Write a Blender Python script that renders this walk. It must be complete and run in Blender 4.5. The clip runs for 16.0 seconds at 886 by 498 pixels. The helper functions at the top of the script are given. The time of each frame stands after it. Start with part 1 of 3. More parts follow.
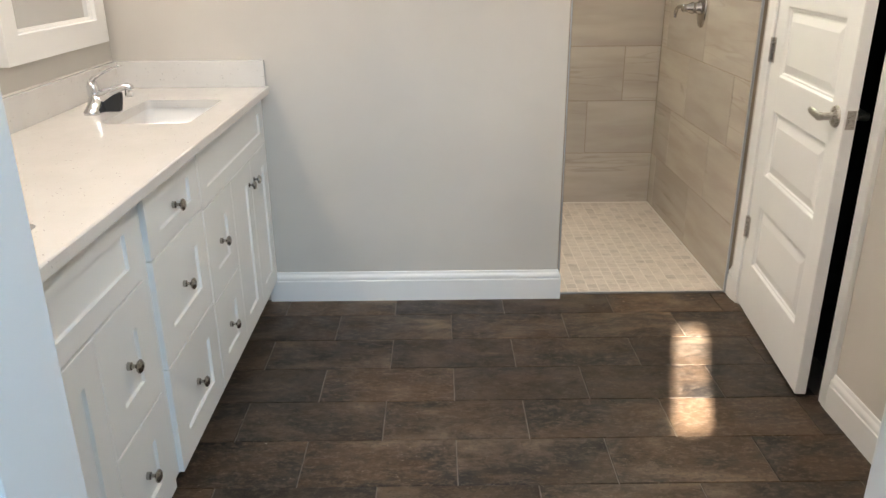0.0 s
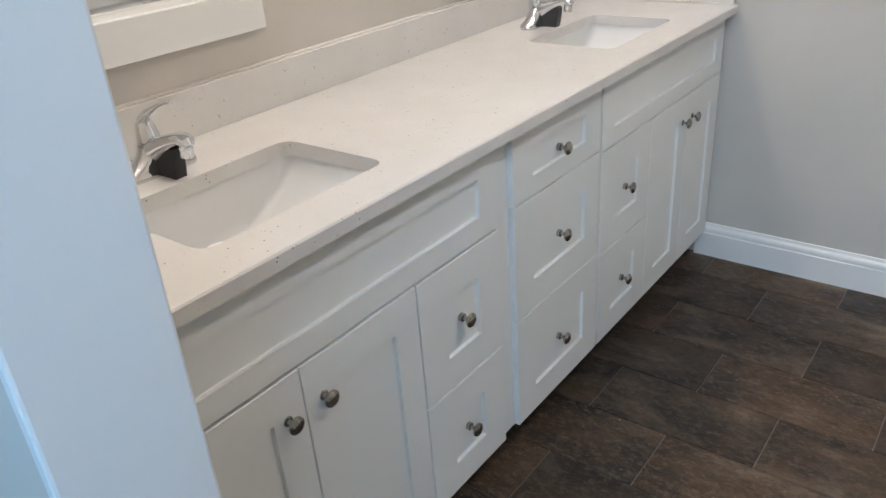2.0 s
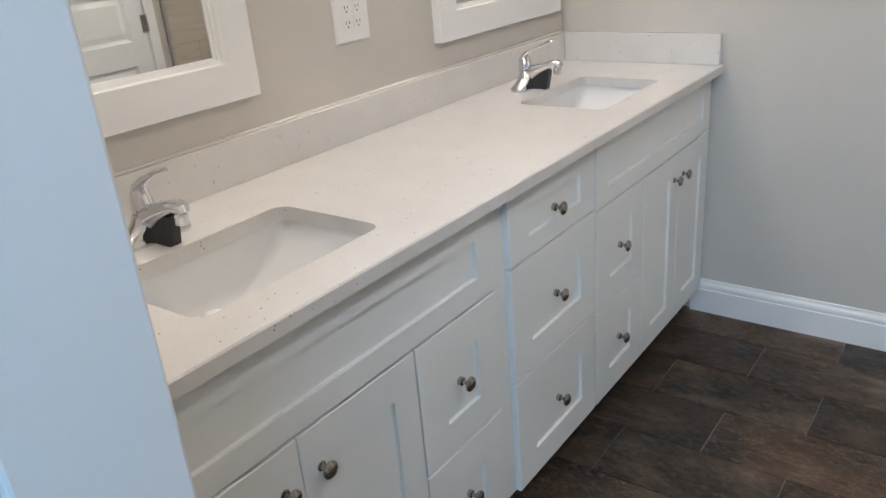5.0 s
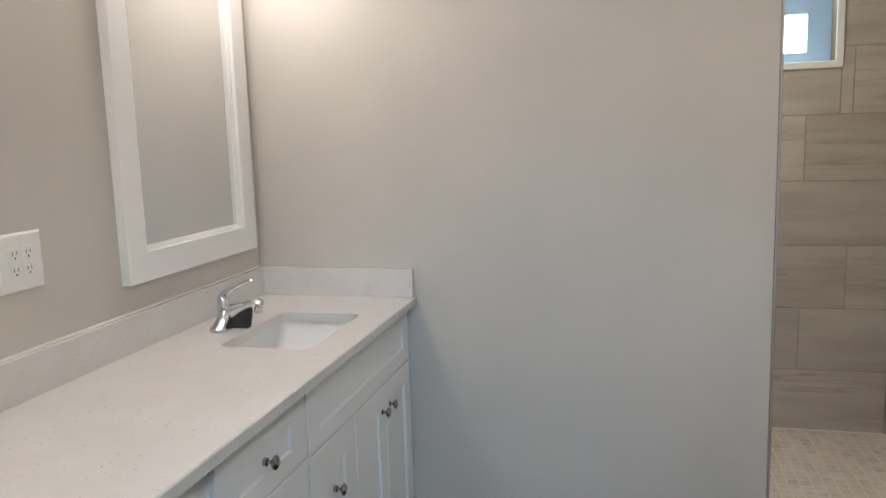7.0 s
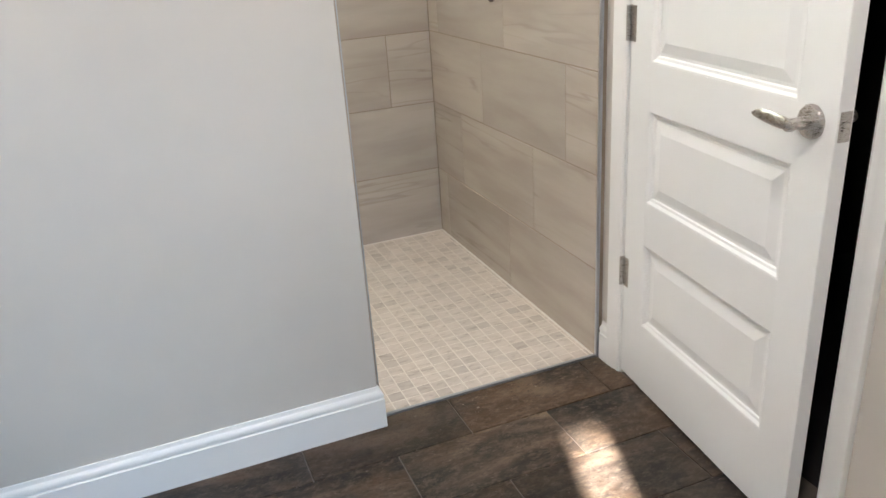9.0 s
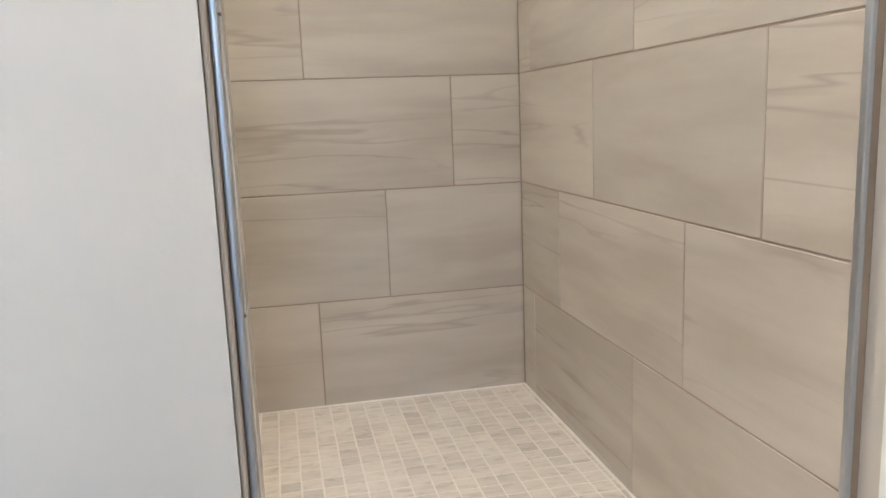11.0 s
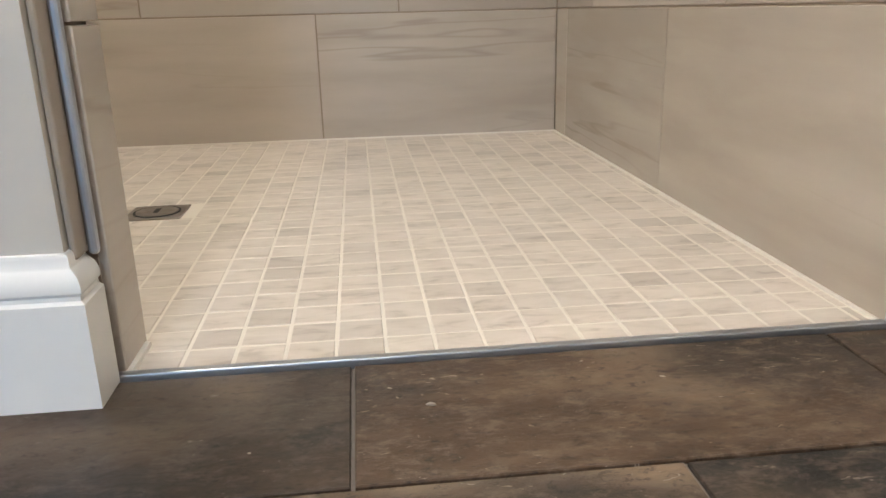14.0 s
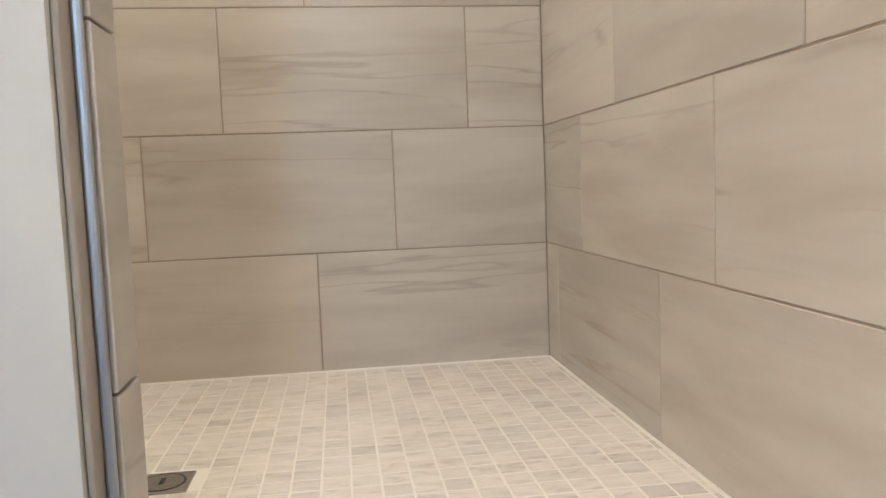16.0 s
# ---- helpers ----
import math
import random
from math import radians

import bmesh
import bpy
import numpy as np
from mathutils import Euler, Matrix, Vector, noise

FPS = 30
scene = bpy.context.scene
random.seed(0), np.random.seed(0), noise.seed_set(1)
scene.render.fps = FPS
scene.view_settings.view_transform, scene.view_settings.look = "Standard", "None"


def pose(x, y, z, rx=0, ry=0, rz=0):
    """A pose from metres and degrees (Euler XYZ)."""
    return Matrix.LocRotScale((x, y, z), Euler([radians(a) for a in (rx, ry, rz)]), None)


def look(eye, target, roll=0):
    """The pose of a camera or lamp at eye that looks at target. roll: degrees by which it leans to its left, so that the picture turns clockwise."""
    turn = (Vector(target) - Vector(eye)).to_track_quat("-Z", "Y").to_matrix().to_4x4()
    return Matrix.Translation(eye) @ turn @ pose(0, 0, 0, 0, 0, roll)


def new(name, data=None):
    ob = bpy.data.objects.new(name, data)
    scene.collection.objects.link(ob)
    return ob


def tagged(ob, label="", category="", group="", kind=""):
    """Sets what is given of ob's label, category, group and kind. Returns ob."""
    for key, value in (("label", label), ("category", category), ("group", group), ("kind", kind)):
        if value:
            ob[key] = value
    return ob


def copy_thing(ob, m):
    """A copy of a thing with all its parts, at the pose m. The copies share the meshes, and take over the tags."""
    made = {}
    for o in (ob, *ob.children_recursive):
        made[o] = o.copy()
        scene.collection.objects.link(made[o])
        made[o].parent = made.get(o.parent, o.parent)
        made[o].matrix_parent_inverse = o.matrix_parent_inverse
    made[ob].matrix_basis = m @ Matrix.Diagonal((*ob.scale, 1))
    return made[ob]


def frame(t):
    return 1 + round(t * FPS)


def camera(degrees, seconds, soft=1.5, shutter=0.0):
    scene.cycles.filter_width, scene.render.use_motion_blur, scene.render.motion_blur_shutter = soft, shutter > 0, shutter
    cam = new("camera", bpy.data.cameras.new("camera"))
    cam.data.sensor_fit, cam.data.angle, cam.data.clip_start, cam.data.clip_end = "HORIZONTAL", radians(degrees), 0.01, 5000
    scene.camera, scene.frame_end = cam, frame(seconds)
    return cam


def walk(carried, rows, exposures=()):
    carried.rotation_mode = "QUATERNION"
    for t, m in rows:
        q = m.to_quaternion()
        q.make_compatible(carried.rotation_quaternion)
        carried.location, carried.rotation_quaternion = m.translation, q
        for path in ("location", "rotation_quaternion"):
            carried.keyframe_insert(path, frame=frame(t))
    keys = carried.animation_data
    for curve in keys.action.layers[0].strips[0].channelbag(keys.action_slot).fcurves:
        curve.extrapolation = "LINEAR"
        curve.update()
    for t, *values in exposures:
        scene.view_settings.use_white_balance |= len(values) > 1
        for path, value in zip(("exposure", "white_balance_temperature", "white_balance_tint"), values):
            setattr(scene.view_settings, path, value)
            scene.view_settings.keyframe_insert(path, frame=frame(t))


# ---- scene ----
cam = camera(60.1, 16.0)
PATH = [
    (0, (0.315, 0.148, 1.392), (0.324, 2.014, 0.672), -0.5),
    (0.5, (0.366, 0.4, 1.434), (0.035, 2.248, 0.745), -0.3),
    (1, (0.441, 0.52, 1.46), (-0.431, 2.197, 0.804), -2.0),
    (1.5, (0.472, 0.563, 1.433), (-0.647, 2.032, 0.665), -3.2),
    (2, (0.466, 0.567, 1.412), (-0.657, 1.946, 0.496), -4.4),
    (2.5, (0.46, 0.569, 1.393), (-0.63, 1.911, 0.388), -5.0),
    (3, (0.466, 0.568, 1.395), (-0.616, 1.892, 0.359), -5.7),
    (5.3, (0.445, 0.573, 1.424), (-0.688, 2.063, 0.72), -4.5),
    (5.5, (0.45, 0.572, 1.44), (-0.677, 2.092, 0.793), -4.2),
    (6, (0.446, 0.566, 1.47), (-0.616, 2.195, 1.005), -3.5),
    (6.5, (0.421, 0.584, 1.509), (-0.443, 2.36, 1.188), -2.2),
    (7, (0.388, 0.635, 1.47), (-0.091, 2.555, 1.177), -1.8),
    (7.5, (0.388, 0.781, 1.421), (0.4, 2.748, 1.058), -3.2),
    (8, (0.36, 0.977, 1.366), (0.736, 2.84, 0.743), -3.5),
    (8.5, (0.356, 1.134, 1.316), (0.858, 2.894, 0.511), -4.1),
    (9, (0.361, 1.367, 1.301), (1.016, 3.093, 0.53), -3.9),
    (9.2, (0.385, 1.451, 1.287), (1.058, 3.178, 0.535), -3.7),
    (11.3, (0.951, 2.507, 0.669), (1.307, 4.45, 0.353), -2.2),
    (11.5, (0.984, 2.547, 0.579), (1.31, 4.495, 0.267), -2.4),
    (12, (0.994, 2.575, 0.439), (1.213, 4.529, 0.07), -2.7),
    (12.5, (1.023, 2.563, 0.334), (1.192, 4.477, -0.221), -1.8),
    (13, (1.032, 2.547, 0.292), (1.181, 4.432, -0.358), -1.2),
    (13.5, (1.041, 2.553, 0.299), (1.204, 4.432, -0.364), -1.2),
    (14, (1.053, 2.558, 0.306), (1.252, 4.457, -0.291), -1.4),
    (14.5, (1.056, 2.568, 0.347), (1.28, 4.496, -0.135), -1.7),
    (15, (1.048, 2.565, 0.366), (1.286, 4.514, -0.018), -1.9),
    (15.5, (1.035, 2.565, 0.406), (1.283, 4.53, 0.125), -2.3),
    (16, (1.02, 2.561, 0.464), (1.286, 4.536, 0.295), -2.2),
]
EXPOSURES = [(0.0, 5.03, 7160, 10), (1.5, 4.63, 6570, 10), (2.5, 4.93, 6520, 10), (5.5, 4.58, 6470, 10), (6.5, 4.38, 6520, 10), (7.5, 4.48, 6470, 10), (8.1, 5.03, 6310, 10), (9.2, 5.18, 6360, 10), (11.3, 5.52, 6340, 10), (12.5, 5.47, 6490, 10), (14.0, 5.47, 6590, 10), (15.0, 5.47, 6590, 10), (16.0, 5.62, 6540, 10)]
walk(cam, [(t, look(eye, target, roll)) for t, eye, target, roll in PATH], EXPOSURES)

# ---- world, daylight and lamps ----
world = bpy.data.worlds.new("world")
scene.world = world
world.use_nodes = True
wn = world.node_tree.nodes
sky = wn.new("ShaderNodeTexSky")
sky.sky_type, sky.sun_disc = "NISHITA", False
sky.sun_elevation, sky.sun_rotation = radians(18), radians(194)
world.node_tree.links.new(sky.outputs[0], wn["Background"].inputs[0])
wn["Background"].inputs[1].default_value = 0.05


def lamp(name, kind, m, energy, color, **more):
    data = bpy.data.lights.new(name, kind)
    data.energy, data.color = energy, color
    for key, value in more.items():
        setattr(data, key, value)
    ob = new(name, data)
    ob.matrix_world = m
    return ob


WARM = (1.0, 0.92, 0.87)
SUN_DIR = Vector((0.30, 1.0, -0.335))
lamp("sun", "SUN", look((0, 0, 0), SUN_DIR), 5.0, (1.0, 0.97, 0.93), angle=radians(0.5))
# cool light of the bedroom behind the doorway: window daylight and an added fill
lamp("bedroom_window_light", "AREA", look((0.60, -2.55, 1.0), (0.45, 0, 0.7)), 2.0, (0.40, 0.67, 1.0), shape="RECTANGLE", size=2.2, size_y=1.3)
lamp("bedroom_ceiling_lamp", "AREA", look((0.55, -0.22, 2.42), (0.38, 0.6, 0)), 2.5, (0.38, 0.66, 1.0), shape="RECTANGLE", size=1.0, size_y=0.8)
# daylight of the shower window
lamp("shower_window_light", "AREA", look((0.93, 4.68, 2.0), (0.97, 3.5, 1.1)), 0.45, (0.80, 0.95, 0.95), shape="RECTANGLE", size=0.6, size_y=0.45)
# lamps over the mirrors and recessed ceiling lamps, all above the view
for y in (1.33, 2.74):
    for dy in (-0.15, 0, 0.15):
        lamp("vanity_bulb", "POINT", pose(-0.79, y + dy, 2.16), 0.16, WARM, shadow_soft_size=0.045)
lamp("ceiling_lamp", "AREA", look((0.80, 1.85, 2.42), (0.80, 1.85, 0)), 0.50, WARM, shape="DISK", size=0.16)
lamp("shower_lamp", "AREA", look((0.45, 3.85, 2.43), (0.45, 3.85, 0)), 0.50, (1.0, 0.925, 0.84), shape="DISK", size=0.16)


# ---- materials ----
def material(name, color, rough=0.5, metal=0.0, spec=0.5):
    m = bpy.data.materials.new(name)
    m.use_nodes = True
    b = m.node_tree.nodes["Principled BSDF"]
    b.inputs["Base Color"].default_value = (*color, 1)
    b.inputs["Roughness"].default_value = rough
    b.inputs["Metallic"].default_value = metal
    b.inputs["Specular IOR Level"].default_value = spec
    return m, m.node_tree.nodes, m.node_tree.links, b


def coords(n, l, scale=(1, 1, 1), island=False, spread=7.0):
    """Object coordinates, shifted for every piece by its own random number."""
    c = n.new("ShaderNodeTexCoord")
    info = n.new("ShaderNodeNewGeometry" if island else "ShaderNodeObjectInfo")
    add = n.new("ShaderNodeVectorMath")
    add.operation = "MULTIPLY_ADD"
    l.new(info.outputs["Random Per Island" if island else "Random"], add.inputs[0])
    add.inputs[1].default_value = (spread, spread * 1.7, spread * 2.3)
    l.new(c.outputs["Object"], add.inputs[2])
    mp = n.new("ShaderNodeMapping")
    mp.inputs["Scale"].default_value = scale
    l.new(add.outputs[0], mp.inputs["Vector"])
    return mp.outputs[0], info.outputs["Random Per Island" if island else "Random"]


def noise_node(n, l, vec, scale, detail=4, rough=0.55, distortion=0.0):
    t = n.new("ShaderNodeTexNoise")
    t.inputs["Scale"].default_value, t.inputs["Detail"].default_value = scale, detail
    t.inputs["Roughness"].default_value, t.inputs["Distortion"].default_value = rough, distortion
    l.new(vec, t.inputs["Vector"])
    return t.outputs["Fac"]


def ramp(n, l, fac, stops):
    r = n.new("ShaderNodeValToRGB")
    while len(r.color_ramp.elements) < len(stops):
        r.color_ramp.elements.new(0.5)
    for e, (p, c) in zip(r.color_ramp.elements, stops):
        e.position, e.color = p, (*c, 1) if len(c) == 3 else c
    l.new(fac, r.inputs["Fac"])
    return r.outputs["Color"]


def mix(n, l, fac, a, b, mode="MIX"):
    x = n.new("ShaderNodeMix")
    x.data_type, x.blend_type = "RGBA", mode
    for sock, v in ((x.inputs[0], fac), (x.inputs[6], a), (x.inputs[7], b)):
        if hasattr(v, "is_output"):
            l.new(v, sock)
        elif isinstance(v, tuple):
            sock.default_value = (*v, 1)
        else:
            sock.default_value = v
    return x.outputs[2]


def bump(n, l, b, height, strength=0.2, distance=0.002):
    k = n.new("ShaderNodeBump")
    k.inputs["Strength"].default_value, k.inputs["Distance"].default_value = strength, distance
    l.new(height, k.inputs["Height"])
    l.new(k.outputs[0], b.inputs["Normal"])


def paint(name, color, rough, grain=260, relief=0.12, vary=0.05):
    m, n, l, b = material(name, color, rough)
    v, _ = coords(n, l)
    soft = noise_node(n, l, v, 1.7, 3)
    lo, hi = tuple(c * (1 - vary) for c in color), tuple(min(c * (1 + vary), 0.9) for c in color)
    l.new(ramp(n, l, soft, [(0.3, lo), (0.7, hi)]), b.inputs["Base Color"])
    bump(n, l, b, noise_node(n, l, v, grain, 2), relief, 0.001)
    scuff = ramp(n, l, noise_node(n, l, v, 6, 5), [(0.3, (rough * 0.97,) * 3), (0.75, (min(1, rough * 1.15),) * 3)])
    l.new(scuff, b.inputs["Roughness"])
    return m


WALL = paint("greige_wall_paint", (0.56, 0.525, 0.475), 0.6, 160, 0.18)
CEIL = paint("white_ceiling_paint", (0.75, 0.74, 0.72), 0.8)
TRIM = paint("white_trim_paint", (0.78, 0.775, 0.755), 0.33, 60, 0.05, 0.02)
JAMB = paint("white_jamb_paint", (0.70, 0.70, 0.69), 0.4, 60, 0.05, 0.02)
DOORW = paint("white_door_paint", (0.78, 0.78, 0.77), 0.38, 90, 0.08, 0.02)
CABINET = paint("white_cabinet_paint", (0.74, 0.745, 0.725), 0.36, 80, 0.05, 0.02)
# near-black colour carries the darkness of the unlit closet
DARK = paint("closet_darkness", (0.02, 0.02, 0.02), 0.8)
# toe kick, greyer than the cabinet fronts
TOE = paint("toe_kick_grey", (0.55, 0.55, 0.53), 0.5)
RAW = paint("unpainted_edge_bead", (0.37, 0.315, 0.26), 0.7, 300, 0.3, 0.15)
# pale blue puts the sky's light into the white sash's colour
SASH_BLUE = material("skylit_sash_blue", (0.40, 0.60, 0.86), 0.3)[0]
PLASTIC = material("white_plastic", (0.78, 0.77, 0.75), 0.3)[0]
# near-black for slots and grooves, and for the shade under the spout
SLOT_SHADE = material("slot_shade_black", (0.03, 0.03, 0.03), 0.6)[0]
PORCELAIN = material("white_porcelain", (0.72, 0.72, 0.705), 0.08)[0]
CHROME = material("polished_chrome", (0.72, 0.73, 0.75), 0.07, 1.0)[0]
MIRROR = material("mirror_silver", (0.80, 0.81, 0.81), 0.01, 1.0)[0]
GROUT_WALL = paint("brown_grey_grout", (0.28, 0.22, 0.17), 0.9, 400, 0.3, 0.1)
GROUT_MOSAIC = paint("cream_grout", (0.74, 0.685, 0.605), 0.9, 400, 0.3, 0.06)
GROUT_FLOOR = paint("grey_brown_grout", (0.17, 0.145, 0.125), 0.85, 400, 0.3, 0.12)
CRUMB = paint("dusty_plaster", (0.36, 0.32, 0.27), 0.9)
CAULK = paint("white_caulk", (0.74, 0.70, 0.64), 0.5, 80, 0.2)


def metal(name, color, rough):
    m, n, l, b = material(name, color, rough, 1.0)
    v, _ = coords(n, l, (1, 1, 12))
    l.new(ramp(n, l, noise_node(n, l, v, 90, 3), [(0.3, (rough * 0.7,) * 3), (0.7, (rough * 1.4,) * 3)]), b.inputs["Roughness"])
    return m


NICKEL = metal("brushed_nickel", (0.50, 0.47, 0.44), 0.28)
KNOB = metal("satin_nickel_knob", (0.40, 0.38, 0.355), 0.16)
STEEL = material("anodised_aluminium_trim", (0.50, 0.53, 0.58), 0.42, 1.0)[0]
STRIP = material("grey_metal_strip", (0.42, 0.43, 0.45), 0.42, 0.9)[0]
DRAIN = metal("dull_steel_drain", (0.33, 0.30, 0.27), 0.38)


def quartz():
    m, n, l, b = material("white_speckled_quartz", (0.74, 0.72, 0.69), 0.12)
    v, _ = coords(n, l, spread=0.0)
    cloud = ramp(n, l, noise_node(n, l, v, 9, 6), [(0.3, (0.635, 0.615, 0.585)), (0.7, (0.675, 0.655, 0.625))])
    dark = n.new("ShaderNodeTexVoronoi")
    dark.inputs["Scale"].default_value = 105
    l.new(v, dark.inputs["Vector"])
    gate = ramp(n, l, noise_node(n, l, v, 60, 2), [(0.57, (0, 0, 0)), (0.64, (1, 1, 1))])
    dot = ramp(n, l, dark.outputs["Distance"], [(0.13, (1, 1, 1)), (0.21, (0, 0, 0))])
    chip = mix(n, l, 1.0, gate, dot, "MULTIPLY")
    pale = n.new("ShaderNodeTexVoronoi")
    pale.inputs["Scale"].default_value = 210
    l.new(v, pale.inputs["Vector"])
    grain = ramp(n, l, pale.outputs["Distance"], [(0.14, (0.22, 0.22, 0.22)), (0.3, (0, 0, 0))])
    c = mix(n, l, grain, cloud, (0.52, 0.49, 0.45))
    l.new(mix(n, l, chip, c, (0.20, 0.18, 0.16)), b.inputs["Base Color"])
    l.new(ramp(n, l, noise_node(n, l, v, 30, 4), [(0.3, (0.10,) * 3), (0.7, (0.17,) * 3)]), b.inputs["Roughness"])
    return m


def wall_tile():
    m, n, l, b = material("beige_veined_porcelain_tile", (0.44, 0.39, 0.33), 0.27)
    v, r = coords(n, l, (1.1, 1, 7), spread=9)
    band = ramp(n, l, noise_node(n, l, v, 1.6, 5, 0.5, 0.2), [(0.34, (0.415, 0.365, 0.31)), (0.5, (0.462, 0.413, 0.356)), (0.66, (0.50, 0.452, 0.392))])
    v2, _ = coords(n, l, (0.75, 1, 9), spread=9)
    w = noise_node(n, l, v2, 1.5, 3, 0.45, 0.3)
    vein = ramp(n, l, w, [(0.478, (0, 0, 0)), (0.5, (0.5, 0.5, 0.5)), (0.522, (0, 0, 0))])
    mask = ramp(n, l, noise_node(n, l, v2, 0.8, 2), [(0.48, (0, 0, 0)), (0.62, (1, 1, 1))])
    c = mix(n, l, mix(n, l, 1.0, vein, mask, "MULTIPLY"), band, (0.29, 0.245, 0.20))
    tone = ramp(n, l, r, [(0.0, (0.93, 0.93, 0.93)), (1.0, (1.05, 1.04, 1.03))])
    l.new(mix(n, l, 1.0, c, tone, "MULTIPLY"), b.inputs["Base Color"])
    return m


def mosaic(island):
    m, n, l, b = material("cream_marbled_mosaic", (0.6, 0.54, 0.47), 0.42)
    v, r = coords(n, l, (18, 20, 55) if not island else (18, 55, 20), island, 5)
    c = ramp(n, l, noise_node(n, l, v, 1.0, 5, 0.6, 0.6), [(0.32, (0.46, 0.40, 0.34)), (0.44, (0.585, 0.515, 0.445)), (0.62, (0.645, 0.575, 0.505))])
    tone = ramp(n, l, r, [(0.0, (0.80, 0.795, 0.79)), (0.15, (0.93, 0.93, 0.93)), (0.5, (1, 1, 1)), (1.0, (1.05, 1.045, 1.04))])
    l.new(mix(n, l, 1.0, c, tone, "MULTIPLY"), b.inputs["Base Color"])
    bump(n, l, b, noise_node(n, l, v, 3, 3), 0.08, 0.001)
    return m


def floor_tile():
    m, n, l, b = material("dark_slate_brown_tile", (0.05, 0.04, 0.035), 0.4, 0.0, 0.32)
    v, r = coords(n, l, (2.4, 4, 4.8), spread=11)
    a = ramp(n, l, noise_node(n, l, v, 1.2, 12, 0.62, 0.5), [(0.36, (0.012, 0.011, 0.011)), (0.46, (0.028, 0.024, 0.022)), (0.54, (0.066, 0.051, 0.040)), (0.64, (0.175, 0.136, 0.102))])
    vb, _ = coords(n, l, (3.2, 4, 10), spread=17)
    smear = ramp(n, l, noise_node(n, l, vb, 1.0, 6, 0.55, 0.8), [(0.38, (0.55, 0.55, 0.56)), (0.52, (0.95, 0.94, 0.92)), (0.66, (1.4, 1.33, 1.25))])
    a = mix(n, l, 1.0, a, smear, "MULTIPLY")
    rust_m = ramp(n, l, noise_node(n, l, v, 0.9, 8, 0.68), [(0.46, (0, 0, 0)), (0.56, (1, 1, 1))])
    c = mix(n, l, rust_m, a, mix(n, l, 0.5, a, (0.100, 0.060, 0.033)))
    v2, _ = coords(n, l, (1, 1, 1.9), spread=11)
    fleck = ramp(n, l, noise_node(n, l, v2, 34, 9, 0.82), [(0.49, (0, 0, 0)), (0.62, (0.70, 0.70, 0.70))])
    c = mix(n, l, fleck, c, (0.165, 0.130, 0.100))
    pit = ramp(n, l, noise_node(n, l, v2, 70, 7, 0.82), [(0.37, (0.7, 0.7, 0.7)), (0.47, (0, 0, 0))])
    c = mix(n, l, pit, c, (0.012, 0.010, 0.009))
    v4, _ = coords(n, l, (1.4, 1, 5), spread=23)
    nick = ramp(n, l, noise_node(n, l, v4, 38, 3, 0.5, 2.0), [(0.70, (0, 0, 0)), (0.72, (0.8, 0.8, 0.8))])
    c = mix(n, l, nick, c, (0.34, 0.30, 0.26))
    tone = ramp(n, l, r, [(0.0, (0.56, 0.54, 0.53)), (0.5, (0.80, 0.76, 0.72)), (1.0, (1.10, 1.0, 0.90))])
    l.new(mix(n, l, 1.0, c, tone, "MULTIPLY"), b.inputs["Base Color"])
    v3, _ = coords(n, l)
    l.new(ramp(n, l, noise_node(n, l, v3, 9, 5), [(0.35, (0.33,) * 3), (0.65, (0.58,) * 3)]), b.inputs["Roughness"])
    bump(n, l, b, noise_node(n, l, v2, 48, 8, 0.78), 0.34, 0.002)
    return m


QUARTZ, TILE, MOSAIC, MOSAIC_REST, FLOOR_TILE = quartz(), wall_tile(), mosaic(False), mosaic(True), floor_tile()
GLASS = bpy.data.materials.new("clear_window_glass")
GLASS.use_nodes = True
gb = GLASS.node_tree.nodes["Principled BSDF"]
gb.inputs["Transmission Weight"].default_value, gb.inputs["Roughness"].default_value, gb.inputs["IOR"].default_value = 1.0, 0.02, 1.45
# distant foliage that glows by itself in place of sunlight on it
FOLIAGE = material("glowing_foliage", (0.2, 0.3, 0.1), 0.9)
fv, _ = coords(FOLIAGE[1], FOLIAGE[2], spread=0)
FCOL = ramp(FOLIAGE[1], FOLIAGE[2], noise_node(FOLIAGE[1], FOLIAGE[2], fv, 1.5, 6), [(0.35, (0.30, 0.42, 0.14)), (0.65, (0.85, 0.92, 0.72))])
FOLIAGE[2].new(FCOL, FOLIAGE[3].inputs["Emission Color"])
FOLIAGE[3].inputs["Emission Strength"].default_value = 1.1
FOLIAGE = FOLIAGE[0]


# ---- mesh helpers ----
def box(bm, x0, x1, y0, y1, z0, z1, bevel=0.0, m=None, seg=2):
    made = bmesh.ops.create_cube(bm, size=1, matrix=Matrix.Translation(((x0 + x1) / 2, (y0 + y1) / 2, (z0 + z1) / 2)) @ Matrix.Diagonal((x1 - x0, y1 - y0, z1 - z0, 1)))
    verts = made["verts"]
    if bevel:
        edges = list({e for v in verts for e in v.link_edges})
        out = bmesh.ops.bevel(bm, geom=edges, offset=bevel, segments=seg, affect="EDGES", profile=0.5)
        verts = list({v for f in out["faces"] for v in f.verts} | {v for v in verts if v.is_valid})
    if m is not None:
        bmesh.ops.transform(bm, matrix=m, verts=verts)
    return verts


def boxes(*specs, bevel=0.0):
    bm = bmesh.new()
    for s in specs:
        box(bm, *s, bevel=bevel)
    return bm


